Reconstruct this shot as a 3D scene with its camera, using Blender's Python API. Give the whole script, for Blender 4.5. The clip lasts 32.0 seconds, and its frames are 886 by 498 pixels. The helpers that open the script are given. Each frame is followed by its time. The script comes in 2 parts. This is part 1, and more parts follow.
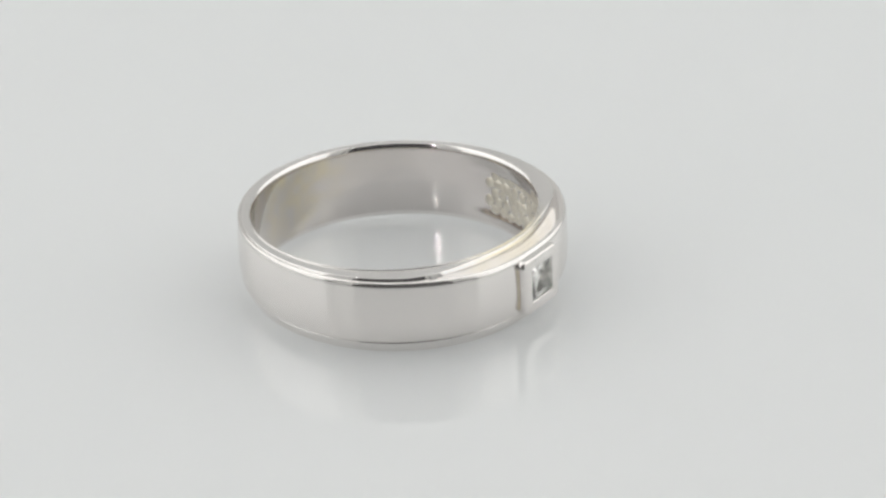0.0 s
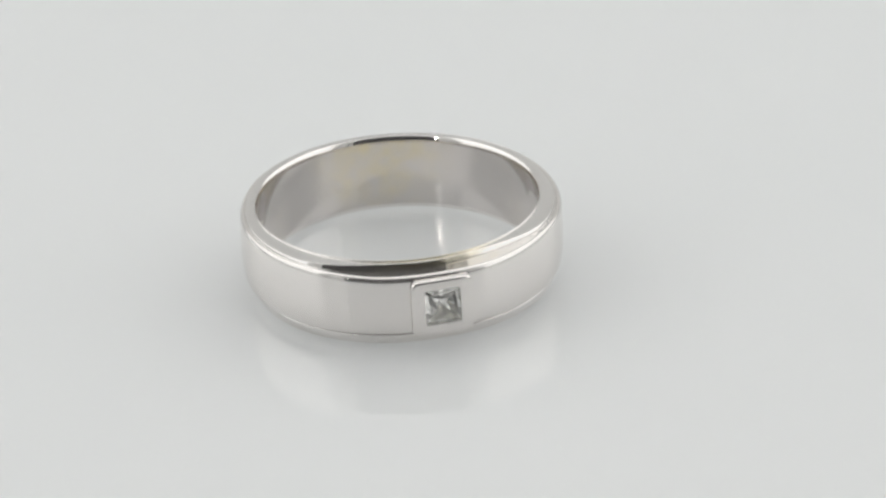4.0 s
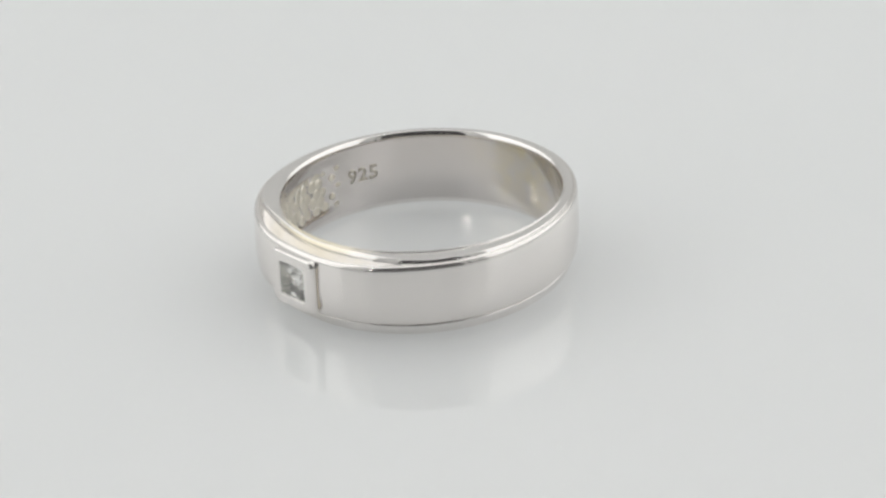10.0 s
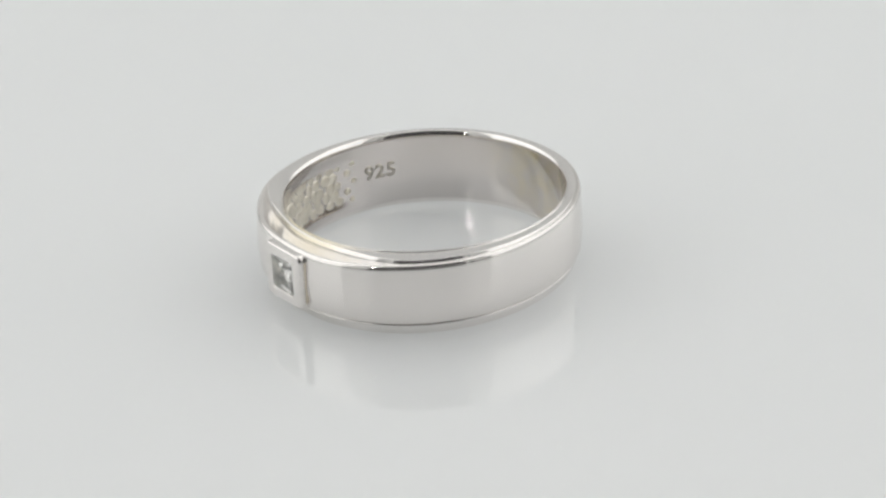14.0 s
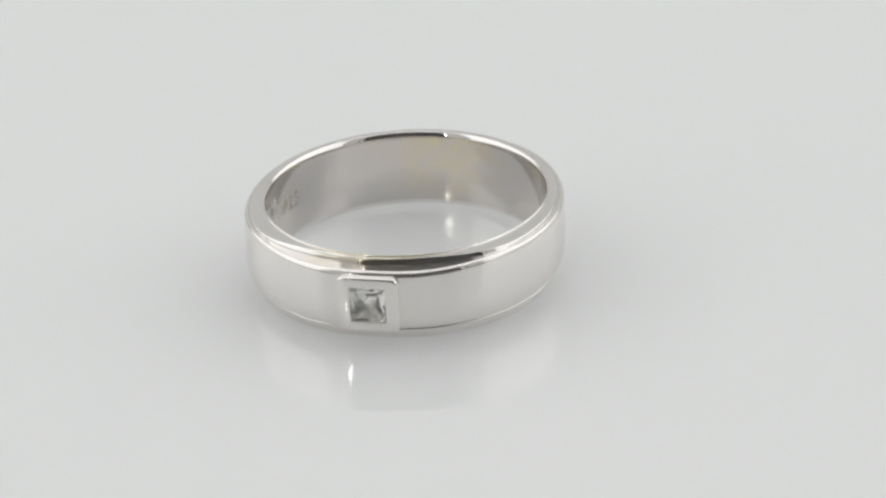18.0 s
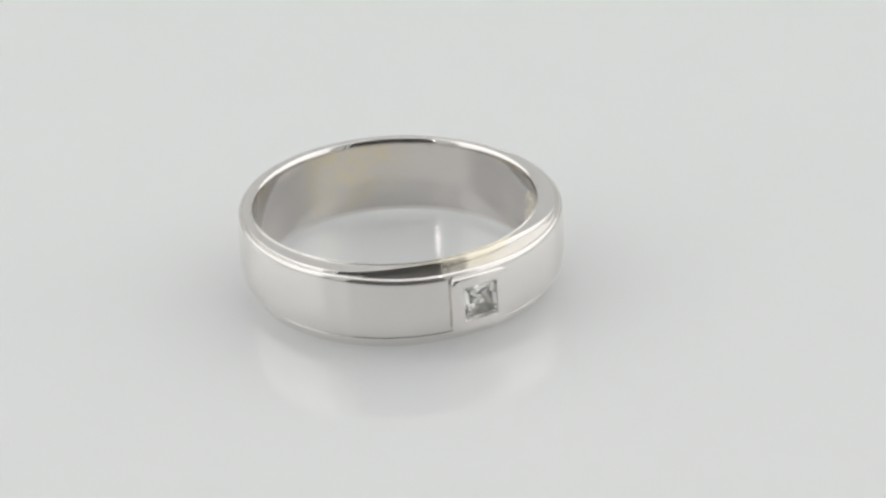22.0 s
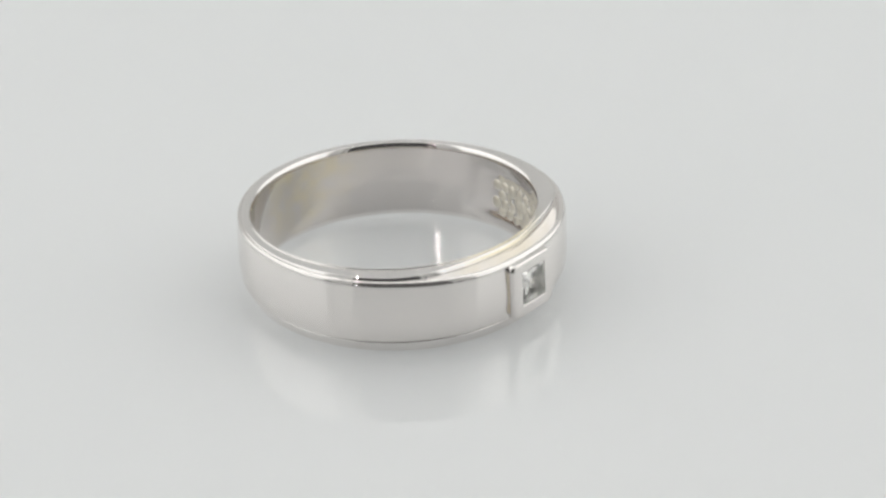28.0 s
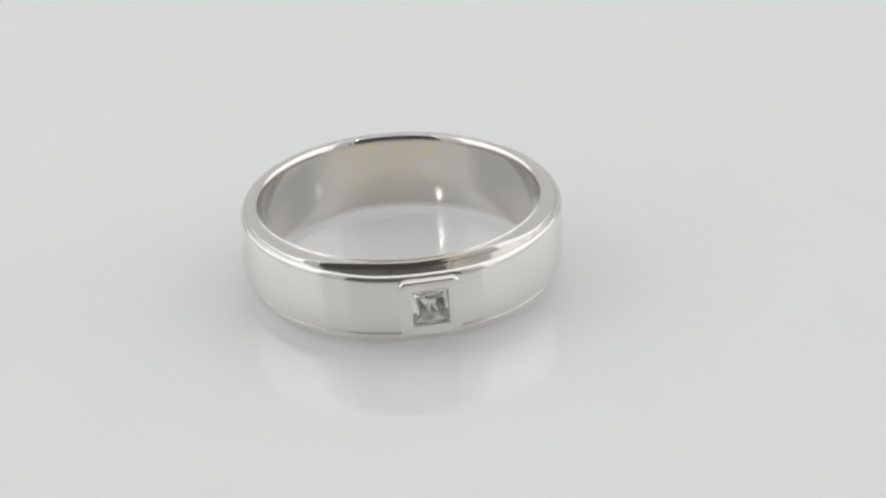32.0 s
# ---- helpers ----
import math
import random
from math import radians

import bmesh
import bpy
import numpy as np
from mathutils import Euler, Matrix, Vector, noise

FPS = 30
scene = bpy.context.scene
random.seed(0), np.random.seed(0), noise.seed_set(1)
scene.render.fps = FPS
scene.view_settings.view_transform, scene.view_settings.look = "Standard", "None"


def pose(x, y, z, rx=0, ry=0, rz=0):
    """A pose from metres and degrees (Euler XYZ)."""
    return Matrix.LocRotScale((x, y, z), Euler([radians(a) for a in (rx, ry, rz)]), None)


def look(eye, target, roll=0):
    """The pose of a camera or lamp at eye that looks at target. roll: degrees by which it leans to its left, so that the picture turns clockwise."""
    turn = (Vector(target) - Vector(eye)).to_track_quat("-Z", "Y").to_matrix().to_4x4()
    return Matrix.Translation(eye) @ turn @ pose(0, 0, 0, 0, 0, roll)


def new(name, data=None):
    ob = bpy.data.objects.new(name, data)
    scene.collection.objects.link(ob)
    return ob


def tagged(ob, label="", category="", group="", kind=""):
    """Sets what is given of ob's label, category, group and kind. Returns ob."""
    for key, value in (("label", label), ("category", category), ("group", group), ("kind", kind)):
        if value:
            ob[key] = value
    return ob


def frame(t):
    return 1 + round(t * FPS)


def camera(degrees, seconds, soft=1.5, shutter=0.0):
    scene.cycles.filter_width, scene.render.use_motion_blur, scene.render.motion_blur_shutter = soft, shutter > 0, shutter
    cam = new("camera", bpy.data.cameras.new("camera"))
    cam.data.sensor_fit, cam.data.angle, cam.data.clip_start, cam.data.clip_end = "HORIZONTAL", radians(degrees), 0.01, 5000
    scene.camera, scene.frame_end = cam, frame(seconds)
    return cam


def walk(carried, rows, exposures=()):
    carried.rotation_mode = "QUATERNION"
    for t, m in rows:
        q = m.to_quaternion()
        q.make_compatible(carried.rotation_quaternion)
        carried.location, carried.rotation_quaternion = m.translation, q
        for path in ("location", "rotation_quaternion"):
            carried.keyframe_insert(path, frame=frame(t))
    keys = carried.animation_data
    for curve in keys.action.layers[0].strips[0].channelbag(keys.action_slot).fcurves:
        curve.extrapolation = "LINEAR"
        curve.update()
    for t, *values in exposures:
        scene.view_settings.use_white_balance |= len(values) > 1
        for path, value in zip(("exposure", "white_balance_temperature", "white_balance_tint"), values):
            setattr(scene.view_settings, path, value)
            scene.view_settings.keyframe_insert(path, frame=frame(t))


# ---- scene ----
MM = 0.001

# ---- camera: stands still on its tripod ----
cam = camera(16.0, 32.0, soft=2.7)
EL, DIST = radians(26.4), 209.2 * MM
EYE = (0.0, -DIST * math.cos(EL), DIST * math.sin(EL))
walk(cam, [(0.0, look(EYE, (0, 0, 0), -2.58)), (32.0, look(EYE, (0, 0, 0), -2.58))])

# ---- world, lights, exposure ----
scene.view_settings.exposure = -0.015
scene.cycles.caustics_reflective, scene.cycles.glossy_bounces = True, 10
scene.cycles.sample_clamp_indirect = 60.0
world = bpy.data.worlds.new("studio")
world.use_nodes = True
world.node_tree.nodes["Background"].inputs[0].default_value = (0.02, 0.02, 0.02, 1)
world.node_tree.nodes["Background"].inputs[1].default_value = 1.0
scene.world = world


def area(name, m, sx, sy, watts, colour):
    data = bpy.data.lights.new(name, "AREA")
    data.shape, data.size, data.size_y = "RECTANGLE", sx, sy
    data.energy, data.color = watts, colour
    ob = new(name, data)
    ob.matrix_world = m
    return ob


# the lit diffuser panels of the light tent: roof and both sides
area("roof_light", look((0, 0.15, 0.595), (0, 0.15, 0)), 0.78, 0.49, 1.06, (0.994, 1.0, 0.991))
area("side_light_west", look((-0.395, 0.0625, 0.30), (0, 0.0625, 0.30)), 0.635, 0.50, 0.77, (0.994, 1.0, 0.991))
area("side_light_east", look((0.395, 0.0325, 0.30), (0, 0.0325, 0.30)), 0.695, 0.50, 0.84, (0.994, 1.0, 0.991))


# ---- materials ----
def material(name, build):
    mat = bpy.data.materials.new(name)
    mat.use_nodes = True
    nt = mat.node_tree
    build(nt, nt.nodes["Principled BSDF"])
    return mat


def node(nt, kind, **values):
    n = nt.nodes.new(kind)
    for key, value in values.items():
        n.inputs[key.replace("_", " ")].default_value = value
    return n


def ramp(nt, fac, stops):
    r = nt.nodes.new("ShaderNodeValToRGB")
    r.color_ramp.elements[0].position, r.color_ramp.elements[0].color = stops[0][0], (*stops[0][1], 1)
    r.color_ramp.elements[1].position, r.color_ramp.elements[1].color = stops[1][0], (*stops[1][1], 1)
    nt.links.new(fac, r.inputs["Fac"])
    return r.outputs["Color"]


def span(nt, fac, lo, hi):
    m = nt.nodes.new("ShaderNodeMapRange")
    m.inputs["To Min"].default_value, m.inputs["To Max"].default_value = lo, hi
    nt.links.new(fac, m.inputs["Value"])
    return m.outputs["Result"]


def metal(name, light, dark, rough_lo, rough_hi, bump, tint_at=None, pure=0.87, worn_rough=0.0):
    def build(nt, b):
        co = nt.nodes.new("ShaderNodeTexCoord")
        big = node(nt, "ShaderNodeTexNoise", Scale=220.0, Detail=3.0)
        fine = node(nt, "ShaderNodeTexNoise", Scale=2600.0, Detail=4.0)
        for n in (big, fine):
            nt.links.new(co.outputs["Object"], n.inputs["Vector"])
        colour = ramp(nt, big.outputs["Fac"], ((0.3, dark), (0.7, light)))
        if tint_at:
            # yellowed in patches round this place; on the rim this paints in warm reflections
            blotch = node(nt, "ShaderNodeTexNoise", Scale=900.0, Detail=2.0)
            if worn_rough:
                # rubbed in streaks along the rim
                parts = nt.nodes.new("ShaderNodeSeparateXYZ")
                nt.links.new(co.outputs["Object"], parts.inputs[0])
                level = node(nt, "ShaderNodeCombineXYZ", Z=0.0)
                reach = nt.nodes.new("ShaderNodeVectorMath")
                reach.operation = "LENGTH"
                lines = nt.nodes.new("ShaderNodeCombineXYZ")
                stretch = nt.nodes.new("ShaderNodeVectorMath")
                stretch.operation, stretch.inputs[1].default_value = "MULTIPLY", (7.0, 7.0, 0.12)
                for out, inp in ((parts.outputs["X"], level.inputs["X"]), (parts.outputs["Y"], level.inputs["Y"]), (level.outputs[0], reach.inputs[0]),
                                 (reach.outputs["Value"], lines.inputs["X"]), (parts.outputs["Z"], lines.inputs["Y"]), (parts.outputs["X"], lines.inputs["Z"]),
                                 (lines.outputs[0], stretch.inputs[0]), (stretch.outputs[0], blotch.inputs["Vector"])):
                    nt.links.new(out, inp)
            else:
                nt.links.new(co.outputs["Object"], blotch.inputs["Vector"])
            centre, radius, tint, patchy = tint_at
            far = nt.nodes.new("ShaderNodeVectorMath")
            far.operation, far.inputs[1].default_value = "DISTANCE", centre
            nt.links.new(co.outputs["Object"], far.inputs[0])
            near = nt.nodes.new("ShaderNodeMapRange")
            near.interpolation_type = "SMOOTHSTEP"
            near.inputs["From Min"].default_value, near.inputs["From Max"].default_value = radius, radius * 0.2
            nt.links.new(far.outputs["Value"], near.inputs["Value"])
            tinted = nt.nodes.new("ShaderNodeMath")
            tinted.operation = "MULTIPLY"
            nt.links.new(near.outputs["Result"], tinted.inputs[0])
            nt.links.new(span(nt, blotch.outputs["Fac"], 0.5 - patchy, 0.5 + patchy), tinted.inputs[1])
            tinted.use_clamp = True
            mix = nt.nodes.new("ShaderNodeMix")
            mix.data_type = "RGBA"
            nt.links.new(tinted.outputs[0], mix.inputs["Factor"])
            nt.links.new(colour, mix.inputs["A"])
            mix.inputs["B"].default_value = (*tint, 1)
            colour = mix.outputs["Result"]
            dull = tinted.outputs[0]
        nt.links.new(colour, b.inputs["Base Color"])
        rough = span(nt, big.outputs["Fac"], rough_lo, rough_hi)
        if tint_at and worn_rough:
            more = nt.nodes.new("ShaderNodeMath")
            more.operation, more.inputs[1].default_value = "MULTIPLY_ADD", worn_rough
            nt.links.new(dull, more.inputs[0])
            nt.links.new(rough, more.inputs[2])
            rough = more.outputs[0]
        nt.links.new(rough, b.inputs["Roughness"])
        b.inputs["Metallic"].default_value = pure
        bp = node(nt, "ShaderNodeBump", Strength=bump, Distance=0.00002)
        nt.links.new(fine.outputs["Fac"], bp.inputs["Height"])
        if tint_at and worn_rough:
            # file lines along the worn stretch
            depth = nt.nodes.new("ShaderNodeMath")
            depth.operation = "MULTIPLY"
            nt.links.new(near.outputs["Result"], depth.inputs[0])
            nt.links.new(blotch.outputs["Fac"], depth.inputs[1])
            filed = node(nt, "ShaderNodeBump", Strength=0.8, Distance=0.00003)
            nt.links.new(depth.outputs[0], filed.inputs["Height"])
            nt.links.new(filed.outputs["Normal"], bp.inputs["Normal"])
        nt.links.new(bp.outputs["Normal"], b.inputs["Normal"])
    return material(name, build)


SILVER = metal("polished_silver", (0.82, 0.789, 0.765), (0.79, 0.759, 0.735), 0.042, 0.055, 0.03)
# the rim's yellow by the stone is warm reflected light put into the colour
RIM = metal("rim_silver", (0.83, 0.805, 0.785), (0.80, 0.775, 0.755), 0.055, 0.08, 0.03, ((0.0, -10.6 * MM, 5.3 * MM), 6.2 * MM, (0.74, 0.67, 0.51), 1.5), 0.97, 0.05)
SEAT = metal("seat_silver", (0.98, 0.98, 0.96), (0.96, 0.955, 0.93), 0.10, 0.16, 0.05, None, 0.90)
SATIN = metal("satin_silver", (0.733, 0.70, 0.683), (0.683, 0.65, 0.633), 0.08, 0.11, 0.03, ((0.8 * MM, 9.1 * MM, 4.5 * MM), 6.0 * MM, (0.75, 0.675, 0.50), 1.25), 0.95)
STAMPED = metal("stamped_silver", (0.64, 0.61, 0.55), (0.56, 0.53, 0.47), 0.25, 0.40, 0.2)
SEAM = metal("tarnished_silver", (0.86, 0.80, 0.68), (0.68, 0.60, 0.46), 0.20, 0.35, 0.3)
CAST = metal("cast_silver", (0.84, 0.80, 0.72), (0.76, 0.715, 0.62), 0.30, 0.42, 0.3)


def acrylic(nt, b):
    co = nt.nodes.new("ShaderNodeTexCoord")
    big = node(nt, "ShaderNodeTexNoise", Scale=9.0, Detail=3.0)
    fine = node(nt, "ShaderNodeTexNoise", Scale=700.0, Detail=2.0)
    for n in (big, fine):
        nt.links.new(co.outputs["Object"], n.inputs["Vector"])
    nt.links.new(ramp(nt, big.outputs["Fac"], ((0.3, (0.772, 0.784, 0.788)), (0.7, (0.797, 0.804, 0.808)))), b.inputs["Base Color"])
    nt.links.new(span(nt, fine.outputs["Fac"], 0.006, 0.018), b.inputs["Roughness"])
    b.inputs["IOR"].default_value = 1.58
    b.inputs["Subsurface Weight"].default_value = 0.95
    b.inputs["Subsurface Radius"].default_value = (1.0, 1.0, 1.0)
    b.inputs["Subsurface Scale"].default_value = 0.024


def fabric(light):
    def build(nt, b):
        co = nt.nodes.new("ShaderNodeTexCoord")
        n = node(nt, "ShaderNodeTexNoise", Scale=400.0, Detail=3.0)
        nt.links.new(co.outputs["Object"], n.inputs["Vector"])
        nt.links.new(ramp(nt, n.outputs["Fac"], ((0.3, tuple(c * 0.94 for c in light)), (0.7, light))), b.inputs["Base Color"])
        b.inputs["Roughness"].default_value = 0.9
    return build


def crystal(nt, b):
    b.inputs["Base Color"].default_value = (1.0, 0.985, 0.95, 1)
    b.inputs["Transmission Weight"].default_value = 1.0
    b.inputs["Roughness"].default_value = 0.03
    b.inputs["IOR"].default_value = 1.95


def glow(colour, strength):
    def build(nt, b):
        b.inputs["Base Color"].default_value = (0.8, 0.8, 0.8, 1)
        b.inputs["Emission Color"].default_value = (*colour, 1)
        b.inputs["Emission Strength"].default_value = strength
    return build


ACRYLIC = material("white_acrylic", acrylic)
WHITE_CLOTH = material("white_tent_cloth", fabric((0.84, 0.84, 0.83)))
# the same cloth for the back, with its shade put into the colour
SHADED_CLOTH = material("shaded_tent_cloth", fabric((0.70, 0.70, 0.695)))
# near-black for unseen sheets: the room's darkness is put into their colour
UNLIT_ROOM = material("unlit_room_dark", fabric((0.045, 0.044, 0.043)))
BLACK = material("black_lamp_paint", fabric((0.03, 0.03, 0.03)))
CRYSTAL = material("clear_zirconia", crystal)
BULB = material("lit_bulb", glow((1.0, 0.98, 0.95), 260.0))


# ---- mesh helpers ----
def mesh_of(name, verts, faces, mats, smooth=True):
    me = bpy.data.meshes.new(name)
    me.from_pydata([tuple(v) for v in verts], [], faces)
    for m in mats if isinstance(mats, (list, tuple)) else (mats,):
        me.materials.append(m)
    me.polygons.foreach_set("use_smooth", [smooth] * len(me.polygons))
    me.update()
    return me


def put(name, me, parent=None, label=""):
    ob = new(name, me)
    if parent:
        ob.parent = parent
    if label:
        tagged(ob, label)
    return ob


def sweep(name, profile, angles, mats, first=0):
    """Turns a closed profile(phi) of (radius, height) in mm about the upright axis; the profile may change on the way."""
    rows = [profile(a) for a in angles]
    n = len(rows[0])
    verts = [(r * math.sin(a) * MM, -r * math.cos(a) * MM, z * MM) for a, row in zip(angles, rows) for r, z in row]
    faces, count = [], len(rows)
    for i in range(count):
        j = (i + 1) % count
        for k in range(n):
            l = (k + 1) % n
            faces.append((i * n + k, j * n + k, j * n + l, i * n + l))
    me = mesh_of(name, verts, faces, mats)
    if first:
        # the first stretch of the profile has the first material, the rest the second
        me.polygons.foreach_set("material_index", [0 if i % n < first else 1 for i in range(len(me.polygons))])
    bm = bmesh.new()
    bm.from_mesh(me)
    bmesh.ops.recalc_face_normals(bm, faces=bm.faces)
    bm.to_mesh(me)
    bm.free()
    return me


def box(name, x0, x1, y0, y1, z0, z1, mat):
    verts = [(x, y, z) for x in (x0, x1) for y in (y0, y1) for z in (z0, z1)]
    faces = [(0, 1, 3, 2), (4, 6, 7, 5), (0, 4, 5, 1), (2, 3, 7, 6), (0, 2, 6, 4), (1, 5, 7, 3)]
    return mesh_of(name, verts, faces, mat, False)


# ---- the setting: a light tent with an open, dark front ----
tagged(put("floor", box("floor", -0.42, 0.42, -0.45, 0.42, -0.05, 0.0, ACRYLIC)),
       "glossy white acrylic sheet under the ring", "floor", kind="structure")
for name, dims, mat, label in (
        ("wall_north", (-0.42, 0.42, 0.402, 0.42, 0.0, 0.62), SHADED_CLOTH, "white cloth back of the light tent, shade put into its grey"),
        ("wall_west", (-0.42, -0.402, -0.265, 0.402, 0.0, 0.62), WHITE_CLOTH, "white cloth side of the light tent"),
        ("wall_west_front", (-0.42, -0.402, -0.43, -0.265, 0.0, 0.62), UNLIT_ROOM, "dark sheet in place of the unlit room beside the open tent front"),
        ("wall_east", (0.402, 0.42, -0.325, 0.402, 0.0, 0.62), WHITE_CLOTH, "white cloth side of the light tent"),
        ("wall_east_front", (0.402, 0.42, -0.43, -0.325, 0.0, 0.62), UNLIT_ROOM, "dark sheet in place of the unlit room beside the open tent front"),
        ("wall_south", (-0.42, 0.42, -0.45, -0.43, 0.0, 0.62), UNLIT_ROOM, "dark sheet in place of the unlit room behind the open tent front"),
        ("ceiling", (-0.42, 0.42, -0.45, 0.42, 0.62, 0.64), WHITE_CLOTH, "white cloth roof of the light tent")):
    tagged(put(name, box(name, *dims, mat)), label, name.split("_")[0], kind="structure")


def flap(side, start):
    """An added, unseen cloth flap that curves from the tent's side round to its open front."""
    pts = [(side * (0.401 - 0.12 * (1 - math.cos(a))), start - 0.10 * math.sin(a)) for a in (radians(90 * k / 12) for k in range(13))]
    verts = [(x * f, y * f, z) for f in (1.0, 1.006) for z in (0.0, 0.62) for x, y in pts]
    n = len(pts)
    faces = []
    for k in range(n - 1):
        faces += [(k, k + 1, n + k + 1, n + k), (2 * n + k, 3 * n + k, 3 * n + k + 1, 2 * n + k + 1),
                  (n + k, n + k + 1, 3 * n + k + 1, 3 * n + k), (k, 2 * n + k, 2 * n + k + 1, k + 1)]
    faces += [(0, n, 3 * n, 2 * n), (n - 1, 3 * n - 1, 4 * n - 1, 2 * n - 1)]
    return mesh_of("flap", verts, faces, WHITE_CLOTH)


# added out of view, so the metal mirrors a softer edge of the tent
for name, side, start in (("wall_southwest", -1, -0.266), ("wall_southeast", 1, -0.326)):
    tagged(put(name, flap(side, start)), "added unseen curved white flap that softens the mirrored tent edge", "wall", kind="structure")


# ---- the two small lamps whose points glint on the metal ----
def disc_stack(name, rings, mat, seg=24):
    """A turned body about the local z axis from (radius, height) in mm."""
    verts = [(r * math.cos(2 * math.pi * k / seg) * MM, r * math.sin(2 * math.pi * k / seg) * MM, z * MM) for r, z in rings for k in range(seg)]
    faces = [(i * seg + k, i * seg + (k + 1) % seg, (i + 1) * seg + (k + 1) % seg, (i + 1) * seg + k)
             for i in range(len(rings) - 1) for k in range(seg)]
    faces += [tuple(reversed(range(seg))), tuple(range((len(rings) - 1) * seg, len(rings) * seg))]
    return mesh_of(name, verts, faces, mat)


def studio_lamp(azimuth, elevation, distance):
    a, e = radians(azimuth), radians(elevation)
    x, y, z = distance * math.cos(e) * math.sin(a), -distance * math.cos(e) * math.cos(a), distance * math.sin(e)
    lamp = new("studio_lamp")
    lamp.matrix_world = pose(x, y, 0)
    tagged(lamp, "small black lamp with a bright round bulb on a stand", "lamp", "lamps before the ring")
    put("foot", disc_stack("foot", ((30, 0), (30, 4), (27, 6), (4, 7)), BLACK), lamp)
    put("pole", disc_stack("pole", ((3, 6), (3, z / MM - 12)), BLACK), lamp)
    head = put("head", disc_stack("head", ((6, -26), (14, -22), (16, -4), (16, -1), (13, -1)), BLACK), lamp)
    aim = look((0, 0, z), (-x, -y, 0.0)) @ pose(0, 0, 0, 180)
    head.matrix_local = aim
    bulb = put("bulb", disc_stack("bulb", ((4.2, -2), (4.2, 1), (3.4, 2.1), (1.6, 2.8)), BULB), lamp, "bright lit bulb")
    bulb.matrix_local = aim
    return lamp


studio_lamp(-36, 26.6, 0.40)
studio_lamp(37, 52, 0.42)

# ---- the ring: sizes in mm ----
RI, TALL, SAG, CROWN = 9.05, 5.31, 0.30, 0.07
BEZEL_FACE, BEZEL_HALF, BEZEL_LOW, BEZEL_Z = 11.50, 1.95, 1.88, 2.81
WINDOW_HALF = 1.14


def smooth01(x):
    x = min(max(x, 0.0), 1.0)
    return x * x * (3 - 2 * x)


def away(phi):
    """Degrees from the stone."""
    return abs((math.degrees(phi) + 180) % 360 - 180)


def near(phi):
    """1 at the stone, 0 where the rim has its common shape."""
    return 1 - smooth01((away(phi) - 14) / 38)


def slim(phi):
    """1 towards the back, where the bevel is narrow, 0 beside the stone."""
    return smooth01((away(phi) - 60) / 50)


def outer(phi):
    return 10.22 + 0.90 * smooth01(((1 + math.cos(phi)) / 2) ** 1.5) - 0.14 * math.exp(-(away(phi) / 13) ** 2)


def oval(phi):
    """The ring is bent a little out of round."""
    return 0.065 * math.cos(2 * (phi - radians(12)))


def back(phi):
    """1 at the back of the ring, where it is thin, 0 from the sides on."""
    return smooth01((away(phi) - 90) / 75)


def set_in(phi):
    """How far the band's edges stand back from its face."""
    return SAG - 0.14 * back(phi) + 0.06 * near(phi)


def crest(phi):
    """The height of the rim, worn lower at the stone."""
    return TALL - 0.03 * near(phi)


def bevel(phi):
    """Width and drop of the bevel round the rim, deeper beside the stone."""
    return 0.12 + 0.15 * near(phi) - 0.045 * slim(phi), 0.29 + 0.30 * near(phi) - 0.11 * slim(phi)


def inner(z):
    """The inner wall swells inwards low down."""
    return RI + 0.006 * (z - 1.3) ** 2


def recess(phi, z):
    s = 1 - smooth01((away(phi) - 81) / 14)
    return 0.20 * s * smooth01((z - 0.75) / 0.6) * smooth01((4.35 - z) / 0.6)


def quarter(r, z, a, b, n=10):
    """A quarter of an ellipse from the upright (r, z) over to the level (r + a, z + b)."""
    return [Vector((r + a * (1 - math.cos(t)), z + b * math.sin(t))) for t in (math.pi / 2 * k / n for k in range(n + 1))]


def falling(r, z, a, b, n=10, start=0.0):
    """A quarter of an ellipse from the level (r, z) down to the upright (r + a, z - b)."""
    return [Vector((r + a * math.sin(t), z - b * (1 - math.cos(t)))) for t in (math.pi / 2 * (start + (1 - start) * k / n) for k in range(n + 1))]


WALL_LOW, WALL_HIGH, WALL_STEPS = 0.36, 4.98, 34


def ledge(phi):
    """Radius and height of the groove between rim and band."""
    return outer(phi) - set_in(phi) - 0.08, crest(phi) - 0.29 - 0.16 * near(phi) + 0.10 * slim(phi)


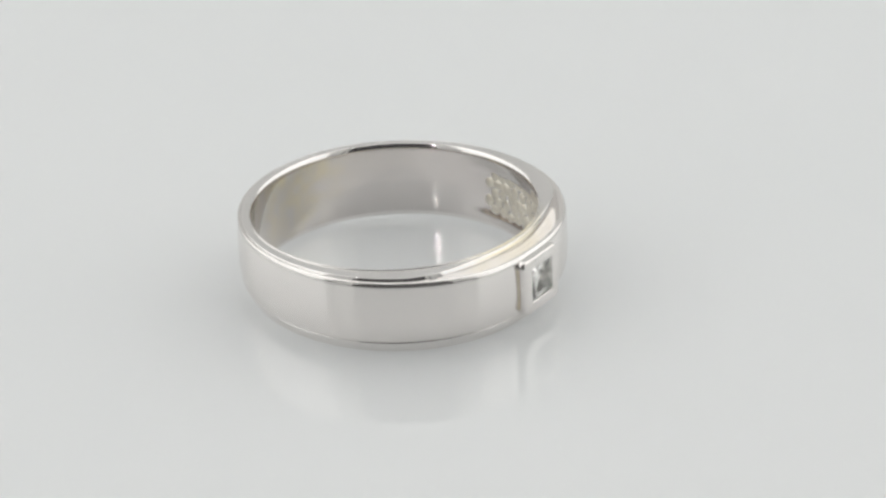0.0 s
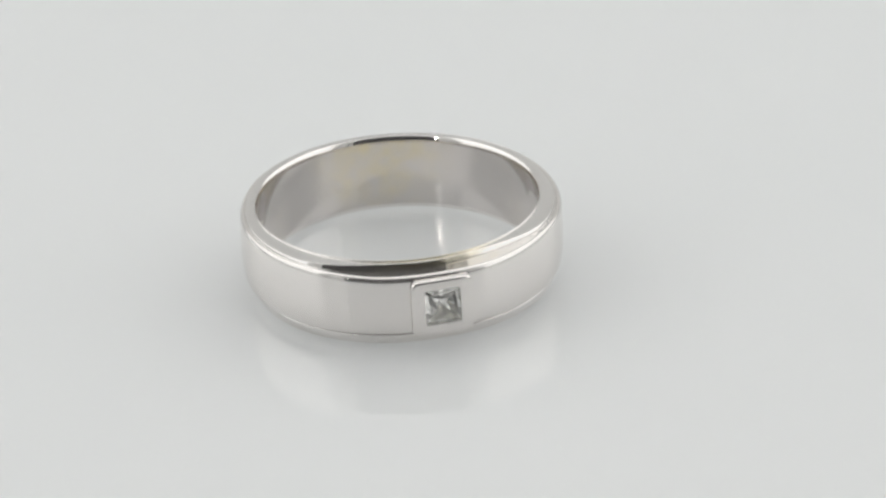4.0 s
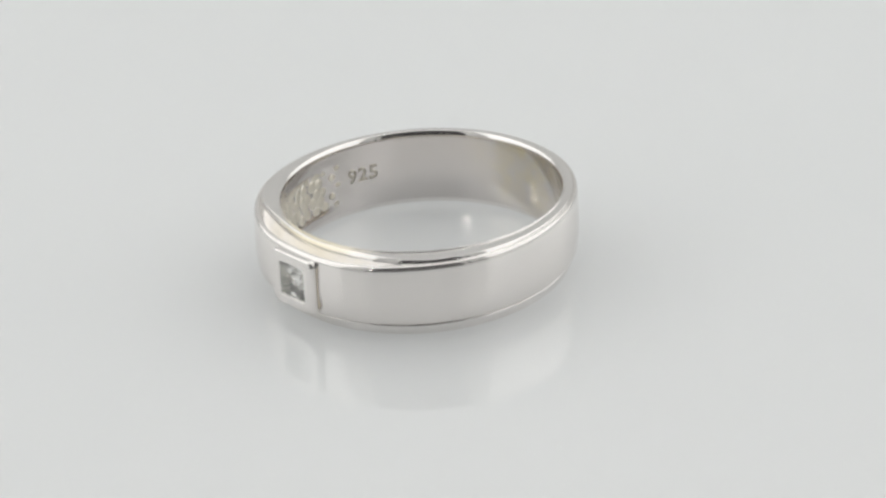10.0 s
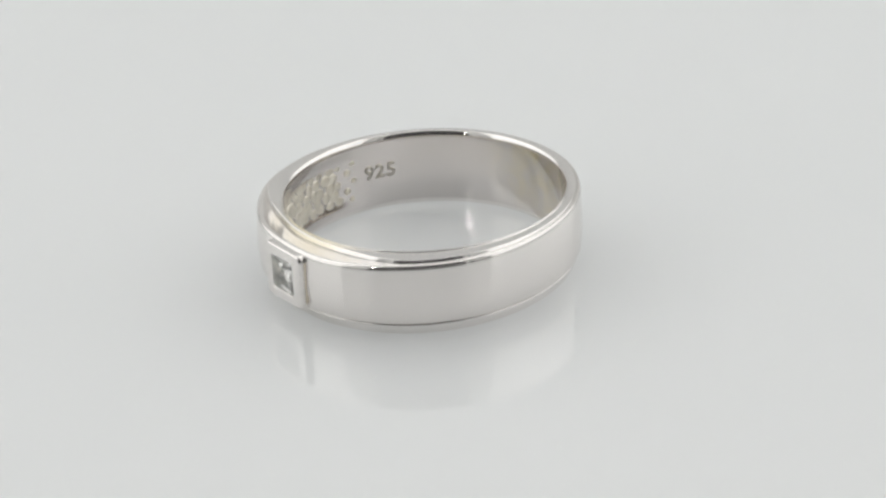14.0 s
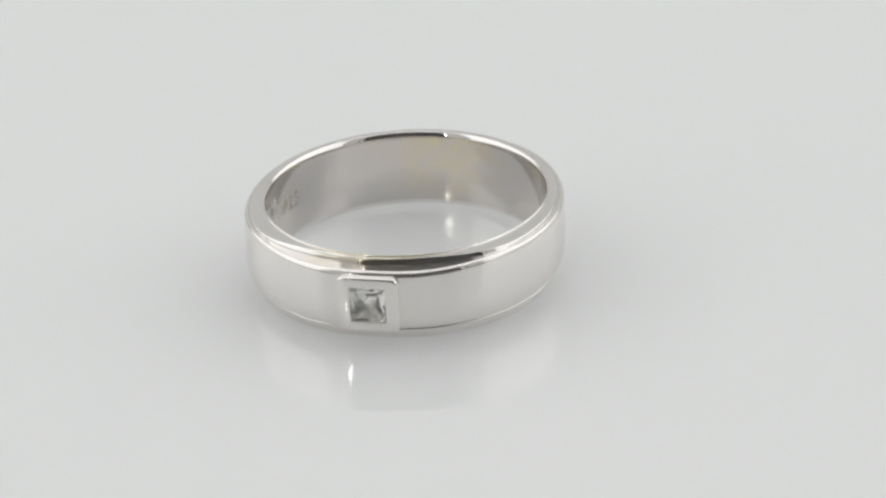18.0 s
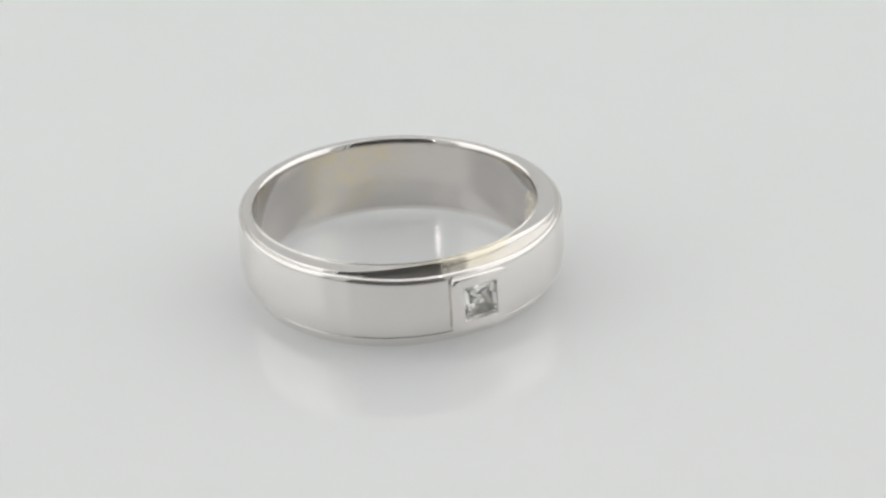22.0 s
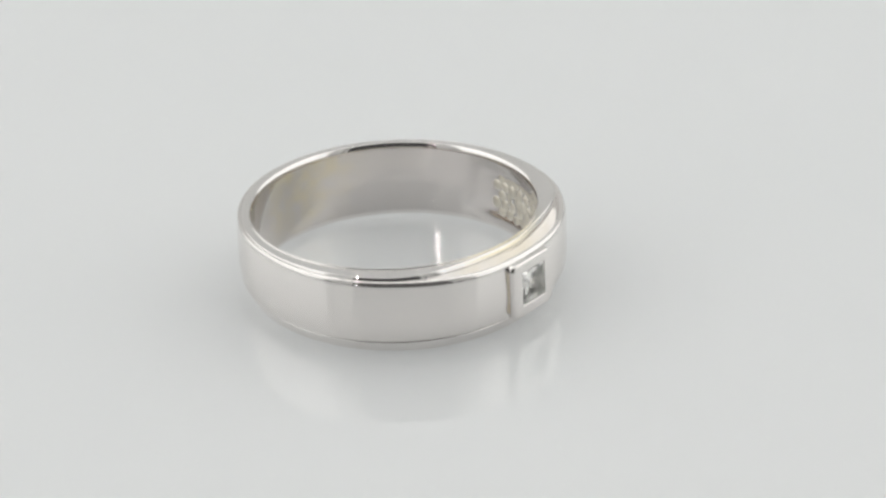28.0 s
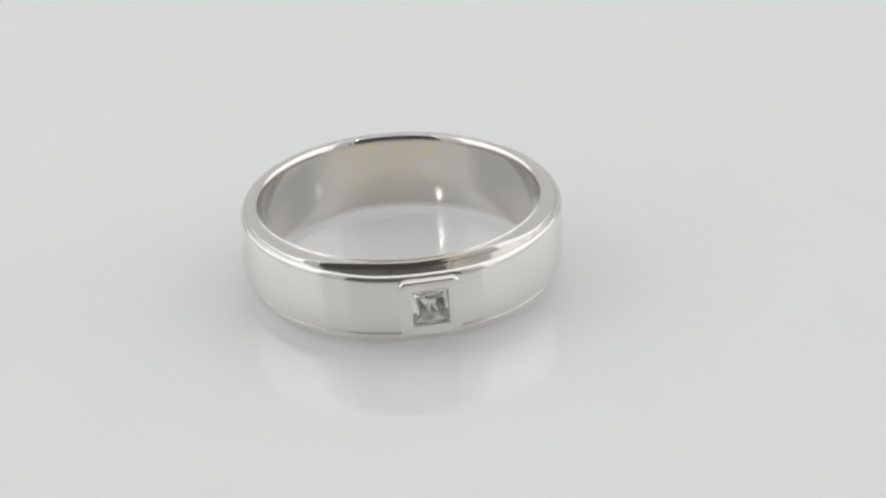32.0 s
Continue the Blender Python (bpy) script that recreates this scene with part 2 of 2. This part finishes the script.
def sleeve_profile(phi):
    """Inner wall, rounded lip, flat rim, its rolled outer edge down to the groove, and the lower foot."""
    top, ro = crest(phi), outer(phi)
    a, b = bevel(phi)
    r2, z2 = ledge(phi)
    lip, la = inner(WALL_HIGH), 0.17
    wall = [Vector((inner(z) + recess(phi, z), z)) for z in (WALL_LOW + (WALL_HIGH - WALL_LOW) * k / WALL_STEPS for k in range(WALL_STEPS))]
    over = quarter(lip, WALL_HIGH, la, top - WALL_HIGH)
    # more a worn bevel than a round
    over = [p.lerp(over[0].lerp(over[-1], j / (len(over) - 1)), 0.5) for j, p in enumerate(over)]
    # a low ridge round the opening, stepping down to the flat
    over += [Vector((lip + la + 0.02, top))] + falling(lip + la + 0.03, top, 0.05, 0.09, 6)
    start, low = lip + la + 0.13, top - 0.09
    k = near(phi)
    # the bevel runs round the outer edge, and moves in to the ridge beside the stone
    r1 = max(r2 - 0.03 - a, start + 0.04) * (1 - k) + (start + 0.06) * k
    flat = [Vector((start + (r1 - start) * j / 4, low)) for j in range(4)]
    edge = falling(r1, low, 0.03, 0.02, 4)
    drop = b - 0.09
    # beside the stone it carries two shallow file grooves
    edge += [Vector((r1 + 0.03 + (a - 0.04) * u + 0.006 * k * math.sin(4 * math.pi * u), low - 0.02 - (drop - 0.025) * u ** 1.4)) for u in (j / 16 for j in range(1, 17))]
    foot_r, foot_z = r1 + a + 0.01, low - drop
    edge += [Vector((foot_r + (r2 - foot_r) * j / 5, foot_z + (z2 - foot_z) * j / 5)) for j in range(5)]
    behind = [Vector((r2, z2 - 0.05)), Vector((r2 - 0.05, z2 - 0.12)), Vector((RI + 0.55, z2 - 0.14)), Vector((RI + 0.50, 0.90))]
    # the foot: a groove under the band, then a wall that leans in to a rounded sole
    rf = ro - set_in(phi) - 0.08
    foot = [Vector((rf - 0.10, 0.82)), Vector((rf - 0.09, 0.805)), Vector((rf - 0.03, 0.78)), Vector((rf, 0.74)), Vector((rf - 0.03, 0.62)), Vector((rf - 0.10, 0.44)), Vector((rf - 0.19, 0.22))]
    foot += [Vector((rf - 0.40 + 0.18 * math.cos(t), 0.17 - 0.17 * math.sin(t))) for t in (math.pi / 2 * k / 7 for k in range(8))]
    under = [Vector((RI + 0.24, 0.0)), Vector((RI + 0.14, 0.05)), Vector((RI + 0.08, 0.15))]
    bend = oval(phi)
    return [(p.x + bend, p.y) for p in wall + over + flat + edge + behind + foot + under]


def band_profile(phi):
    ro = outer(phi)
    r2, z2 = ledge(phi)
    zt, b = z2 + 0.03, 0.42
    mid = 2.48
    flat = zt - mid - b
    dome = [Vector((ro - CROWN * (k / 10) ** 2, mid + flat * k / 10)) for k in range(10)]
    a = set_in(phi) - CROWN
    shoulder = [Vector((ro - CROWN - a * (1 - math.cos(t)), mid + flat + b * math.sin(t))) for t in (math.pi / 2 * (0.06 + 0.94 * k / 12) for k in range(13))]
    shoulder += [Vector((r2 + 0.03, zt)), Vector((r2 + 0.005, zt - 0.03)), Vector((RI + 0.6, zt - 0.10))]
    # the lower edge rounds back more softly, over the foot
    zb, d, c = 0.86, 0.72, a + 0.05
    drop = mid - zb - d
    belly = [Vector((ro - CROWN * (k / 10) ** 2, mid - drop * k / 10)) for k in range(1, 10)]
    tuck = [Vector((ro - CROWN - c * (1 - math.cos(t)), zb + d - d * math.sin(t))) for t in (math.pi / 2 * (0.06 + 0.94 * k / 12) for k in range(13))]
    tuck += [Vector((ro - CROWN - c - 0.04, zb)), Vector((ro - CROWN - c - 0.08, zb + 0.03)), Vector((RI + 0.6, zb + 0.10))]
    line = list(reversed(belly + tuck)) + dome + shoulder
    if away(phi) < 7.6:
        # cut away behind the setting
        line = [Vector((min(p.x, 10.2), p.y)) if 1.3 < p.y < 4.2 else p for p in line]
    # the band sits a hair askew on the sleeve
    bend, skew = oval(phi), 0.018 * math.sin(phi)
    return [(p.x + bend + skew * (p.y - mid), p.y) for p in line]


def arc(a, b, n):
    return [radians(a + (b - a) * k / (n - 1)) for k in range(n)]


def square_loop(half, corner, depth, seg=6):
    pts = []
    squash, sink = (BEZEL_LOW / BEZEL_HALF, 0.04) if half > WINDOW_HALF + 0.2 else (1.0, 0.0)
    for cx, cz, start in ((1, 1, 0), (-1, 1, 90), (-1, -1, 180), (1, -1, 270)):
        for k in range(seg + 1):
            a = radians(start + 90 * k / seg)
            x, z = (half - corner) * cx + corner * math.cos(a), (half - corner) * cz + corner * math.sin(a)
            z *= squash
            # the face follows the curve of the band
            d = depth - (x * x / 28 + z * z / 60 if depth > BEZEL_FACE - 0.2 else 0)
            pts.append((x * MM, -d * MM, (BEZEL_Z - sink + z) * MM))
    return pts


def bezel_mesh():
    f = BEZEL_FACE
    loops = [(BEZEL_HALF, 0.48, 9.75), (BEZEL_HALF, 0.48, f - 0.49), (BEZEL_HALF, 0.48, f - 0.44), (BEZEL_HALF, 0.48, f - 0.30)]
    for k in range(1, 6):
        a = radians(90 * k / 5)
        loops.append((BEZEL_HALF - 0.16 * (1 - math.cos(a)), 0.48 - 0.1 * (1 - math.cos(a)), f - 0.18 + 0.18 * math.sin(a)))
    loops += [(BEZEL_HALF - 0.19, 0.36, f), (BEZEL_HALF - 0.24, 0.33, f), (WINDOW_HALF + 0.09, 0.08, f), (WINDOW_HALF + 0.05, 0.07, f - 0.005), (WINDOW_HALF + 0.015, 0.06, f - 0.03),
              (WINDOW_HALF, 0.05, f - 0.07), (WINDOW_HALF, 0.05, f - 0.12), (WINDOW_HALF, 0.05, f - 0.32), (WINDOW_HALF * 0.9, 0.05, f - 0.55), (0.05, 0.02, f - 1.32)]
    verts, n = [], 28
    for h, c, d in loops:
        verts += square_loop(h, c, d)
    faces = [(i * n + k, i * n + (k + 1) % n, (i + 1) * n + (k + 1) % n, (i + 1) * n + k) for i in range(len(loops) - 1) for k in range(n)]
    faces += [tuple(reversed(range(n))), tuple(range((len(loops) - 1) * n, len(loops) * n))]
    me = mesh_of("bezel", verts, faces, (SILVER, SEAT, SEAM))
    me.polygons.foreach_set("material_index", [1 if (len(loops) - 5) * n <= i < (len(loops) - 1) * n or i == len(faces) - 1 else 2 if i in (13, 27) else 0 for i in range(len(faces))])
    return me


def stone_mesh():
    """A square princess cut: table, crown, girdle and a faceted pavilion."""
    bm = bmesh.new()

    def ring_of(points):
        return [bm.verts.new((x * MM, -d * MM, (BEZEL_Z + z) * MM)) for x, z, d in points]

    def square(h, d):
        return ring_of([(h, h, d), (0, h, d), (-h, h, d), (-h, 0, d), (-h, -h, d), (0, -h, d), (h, -h, d), (h, 0, d)])

    w, f = WINDOW_HALF - 0.012, BEZEL_FACE
    table = square(w * 0.80, f - 0.05)
    top, low = square(w, f - 0.20), square(w, f - 0.235)
    cul = f - 1.05

    def pavilion(share, bulge, skew):
        """Eight points part of the way to the tip; those of the sides stand out from the flat."""
        pts = []
        for j, (sx, sz) in enumerate(((1, 1), (0, 1), (-1, 1), (-1, 0), (-1, -1), (0, -1), (1, -1), (1, 0))):
            h = w * share * (1.0 if j % 2 == 0 else bulge)
            side = skew * (1 if j in (1, 5) else -1 if j in (3, 7) else 0)
            pts.append((sx * h + (side * w if sx == 0 else 0), sz * h + (side * w if sz == 0 else 0), cul + (f - 0.235 - cul) * share))
        return ring_of(pts)

    mid, deep = pavilion(0.60, 1.10, 0.05), pavilion(0.30, 0.85, 0.0)
    tip = ring_of([(0, 0, cul)])[0]
    bm.faces.new(table)
    for a, b in ((table, top), (top, low), (low, mid), (mid, deep)):
        for k in range(8):
            l = (k + 1) % 8
            bm.faces.new((a[k], b[k], b[l]))
            bm.faces.new((a[k], b[l], a[l]))
    for k in range(8):
        bm.faces.new((deep[k], tip, deep[(k + 1) % 8]))
    bmesh.ops.recalc_face_normals(bm, faces=bm.faces)
    me = bpy.data.meshes.new("stone")
    bm.to_mesh(me)
    bm.free()
    me.materials.append(CRYSTAL)
    return me


def bead_mesh():
    """A low cast boss of the honeycomb, its top towards local -z."""
    seg, levels = 10, ((1.0, 0.0), (0.92, 0.35), (0.70, 0.70), (0.38, 0.93))
    verts = [(0.47 * r * math.cos(2 * math.pi * k / seg) * MM, 0.47 * r * math.sin(2 * math.pi * k / seg) * MM, -0.15 * h * MM) for r, h in levels for k in range(seg)]
    verts.append((0, 0, -0.15 * MM))
    faces = [(i * seg + k, (i + 1) * seg + k, (i + 1) * seg + (k + 1) % seg, i * seg + (k + 1) % seg) for i in range(3) for k in range(seg)]
    faces += [(3 * seg + k, 4 * seg, 3 * seg + (k + 1) % seg) for k in range(seg)]
    return mesh_of("bead", verts, faces, CAST)


def hallmark_mesh(text):
    """The stamped figures, laid round the inner wall."""
    curve = bpy.data.curves.new("hallmark", "FONT")
    curve.body, curve.size, curve.align_x, curve.align_y, curve.space_character = text, 1.36, "CENTER", "CENTER", 1.16
    curve.extrude, curve.resolution_u, curve.offset = 0.0, 3, 0.05
    ob = new("hallmark_curve", curve)
    dg = bpy.context.evaluated_depsgraph_get()
    flat = bpy.data.meshes.new_from_object(ob.evaluated_get(dg))
    bpy.data.objects.remove(ob)
    bm = bmesh.new()
    bm.from_mesh(flat)
    bpy.data.meshes.remove(flat)
    bmesh.ops.triangulate(bm, faces=bm.faces)
    out = bmesh.ops.extrude_face_region(bm, geom=bm.faces[:])
    for v in out["geom"]:
        if isinstance(v, bmesh.types.BMVert):
            v.co.z += 0.05
    for v in bm.verts:
        phi = radians(-106.0) - v.co.x / RI
        r = inner(2.80 + v.co.y) + oval(phi) - 0.015 + (0.05 - v.co.z)
        v.co = Vector((r * math.sin(phi), -r * math.cos(phi), 2.80 + v.co.y)) * MM
    bmesh.ops.recalc_face_normals(bm, faces=bm.faces)
    me = bpy.data.meshes.new("hallmark")
    bm.to_mesh(me)
    bm.free()
    me.materials.append(STAMPED)
    return me


def finger_ring():
    ring = new("finger_ring")
    tagged(ring, "polished silver finger ring with square clear stone on white acrylic", "ring")
    put("sleeve", sweep("sleeve", sleeve_profile, arc(0, 359, 360), (SATIN, RIM), 34), ring, "stepped silver inner sleeve with polished rims")
    put("band", sweep("band", band_profile, arc(0, 359, 360), SILVER), ring, "domed mirror-polished silver band")
    bezel = put("bezel", bezel_mesh(), ring, "raised square silver setting")
    put("gemstone", stone_mesh(), bezel, "clear square princess-cut stone")
    put("hallmark", hallmark_mesh("925"), ring, "stamped figures 925")
    bead = bead_mesh()
    for row in range(5):
        for k in range(-1, 33):
            # the first of each row are small, lone drops of metal past the edge of the field
            stray = k < 0
            phi = radians(-86 + 5.2 * (k + 0.5 * (row % 2)) + random.uniform(-0.8, 0.8) - 1.5 * stray)
            z = 1.28 + 0.65 * row + random.uniform(-0.08, 0.08)
            r = inner(z) + oval(phi) + (0.05 if stray else random.uniform(0.20, 0.26))
            ob = put("bead", bead, ring)
            ob.matrix_local = Matrix.Translation((r * math.sin(phi) * MM, -r * math.cos(phi) * MM, z * MM)) @ Matrix.Rotation(phi, 4, "Z") @ Matrix.Rotation(radians(90), 4, "X") @ Matrix.Diagonal((random.uniform(0.8, 1.15), random.uniform(0.8, 1.15), random.uniform(0.7, 1.1), 1)) @ Matrix.Scale(0.55 if stray else 1.0, 4)
    return ring


RING = finger_ring()

# ---- the turntable's swing: constant speed, short turns at both ends ----
RATE, LOW_T, LOW, PERIOD = 10.14, 12.32, -71.02, 27.57
# it lies a little unevenly, resting on one side of its foot
TILT, LIFT = -0.60, 0.102
AXIS, ARM = (-1.25, -3.66), (-1.27, 1.235)


def heading(t):
    """Degrees of the ring at t seconds."""
    half = PERIOD / 2
    u = abs((t - LOW_T + half) % PERIOD - half)
    ease = 0.35
    if u < ease:
        u = (u * u / ease + ease) / 2
    elif half - u < ease:
        v = half - u
        u = half - (v * v / ease + ease) / 2
    a = LOW - 0.2 + RATE * u
    return a + 0.9 * math.cos(radians(a)) ** 2 - 0.45


def ring_pose(t):
    a = radians(heading(t))
    c, s = math.cos(a), math.sin(a)
    return pose((AXIS[0] + c * ARM[0] - s * ARM[1]) * MM, (AXIS[1] + s * ARM[0] + c * ARM[1]) * MM, LIFT * MM, 0, TILT, math.degrees(a))


def motions():
    walk(RING, [(k * 0.2, ring_pose(k * 0.2)) for k in range(161)])


motions()
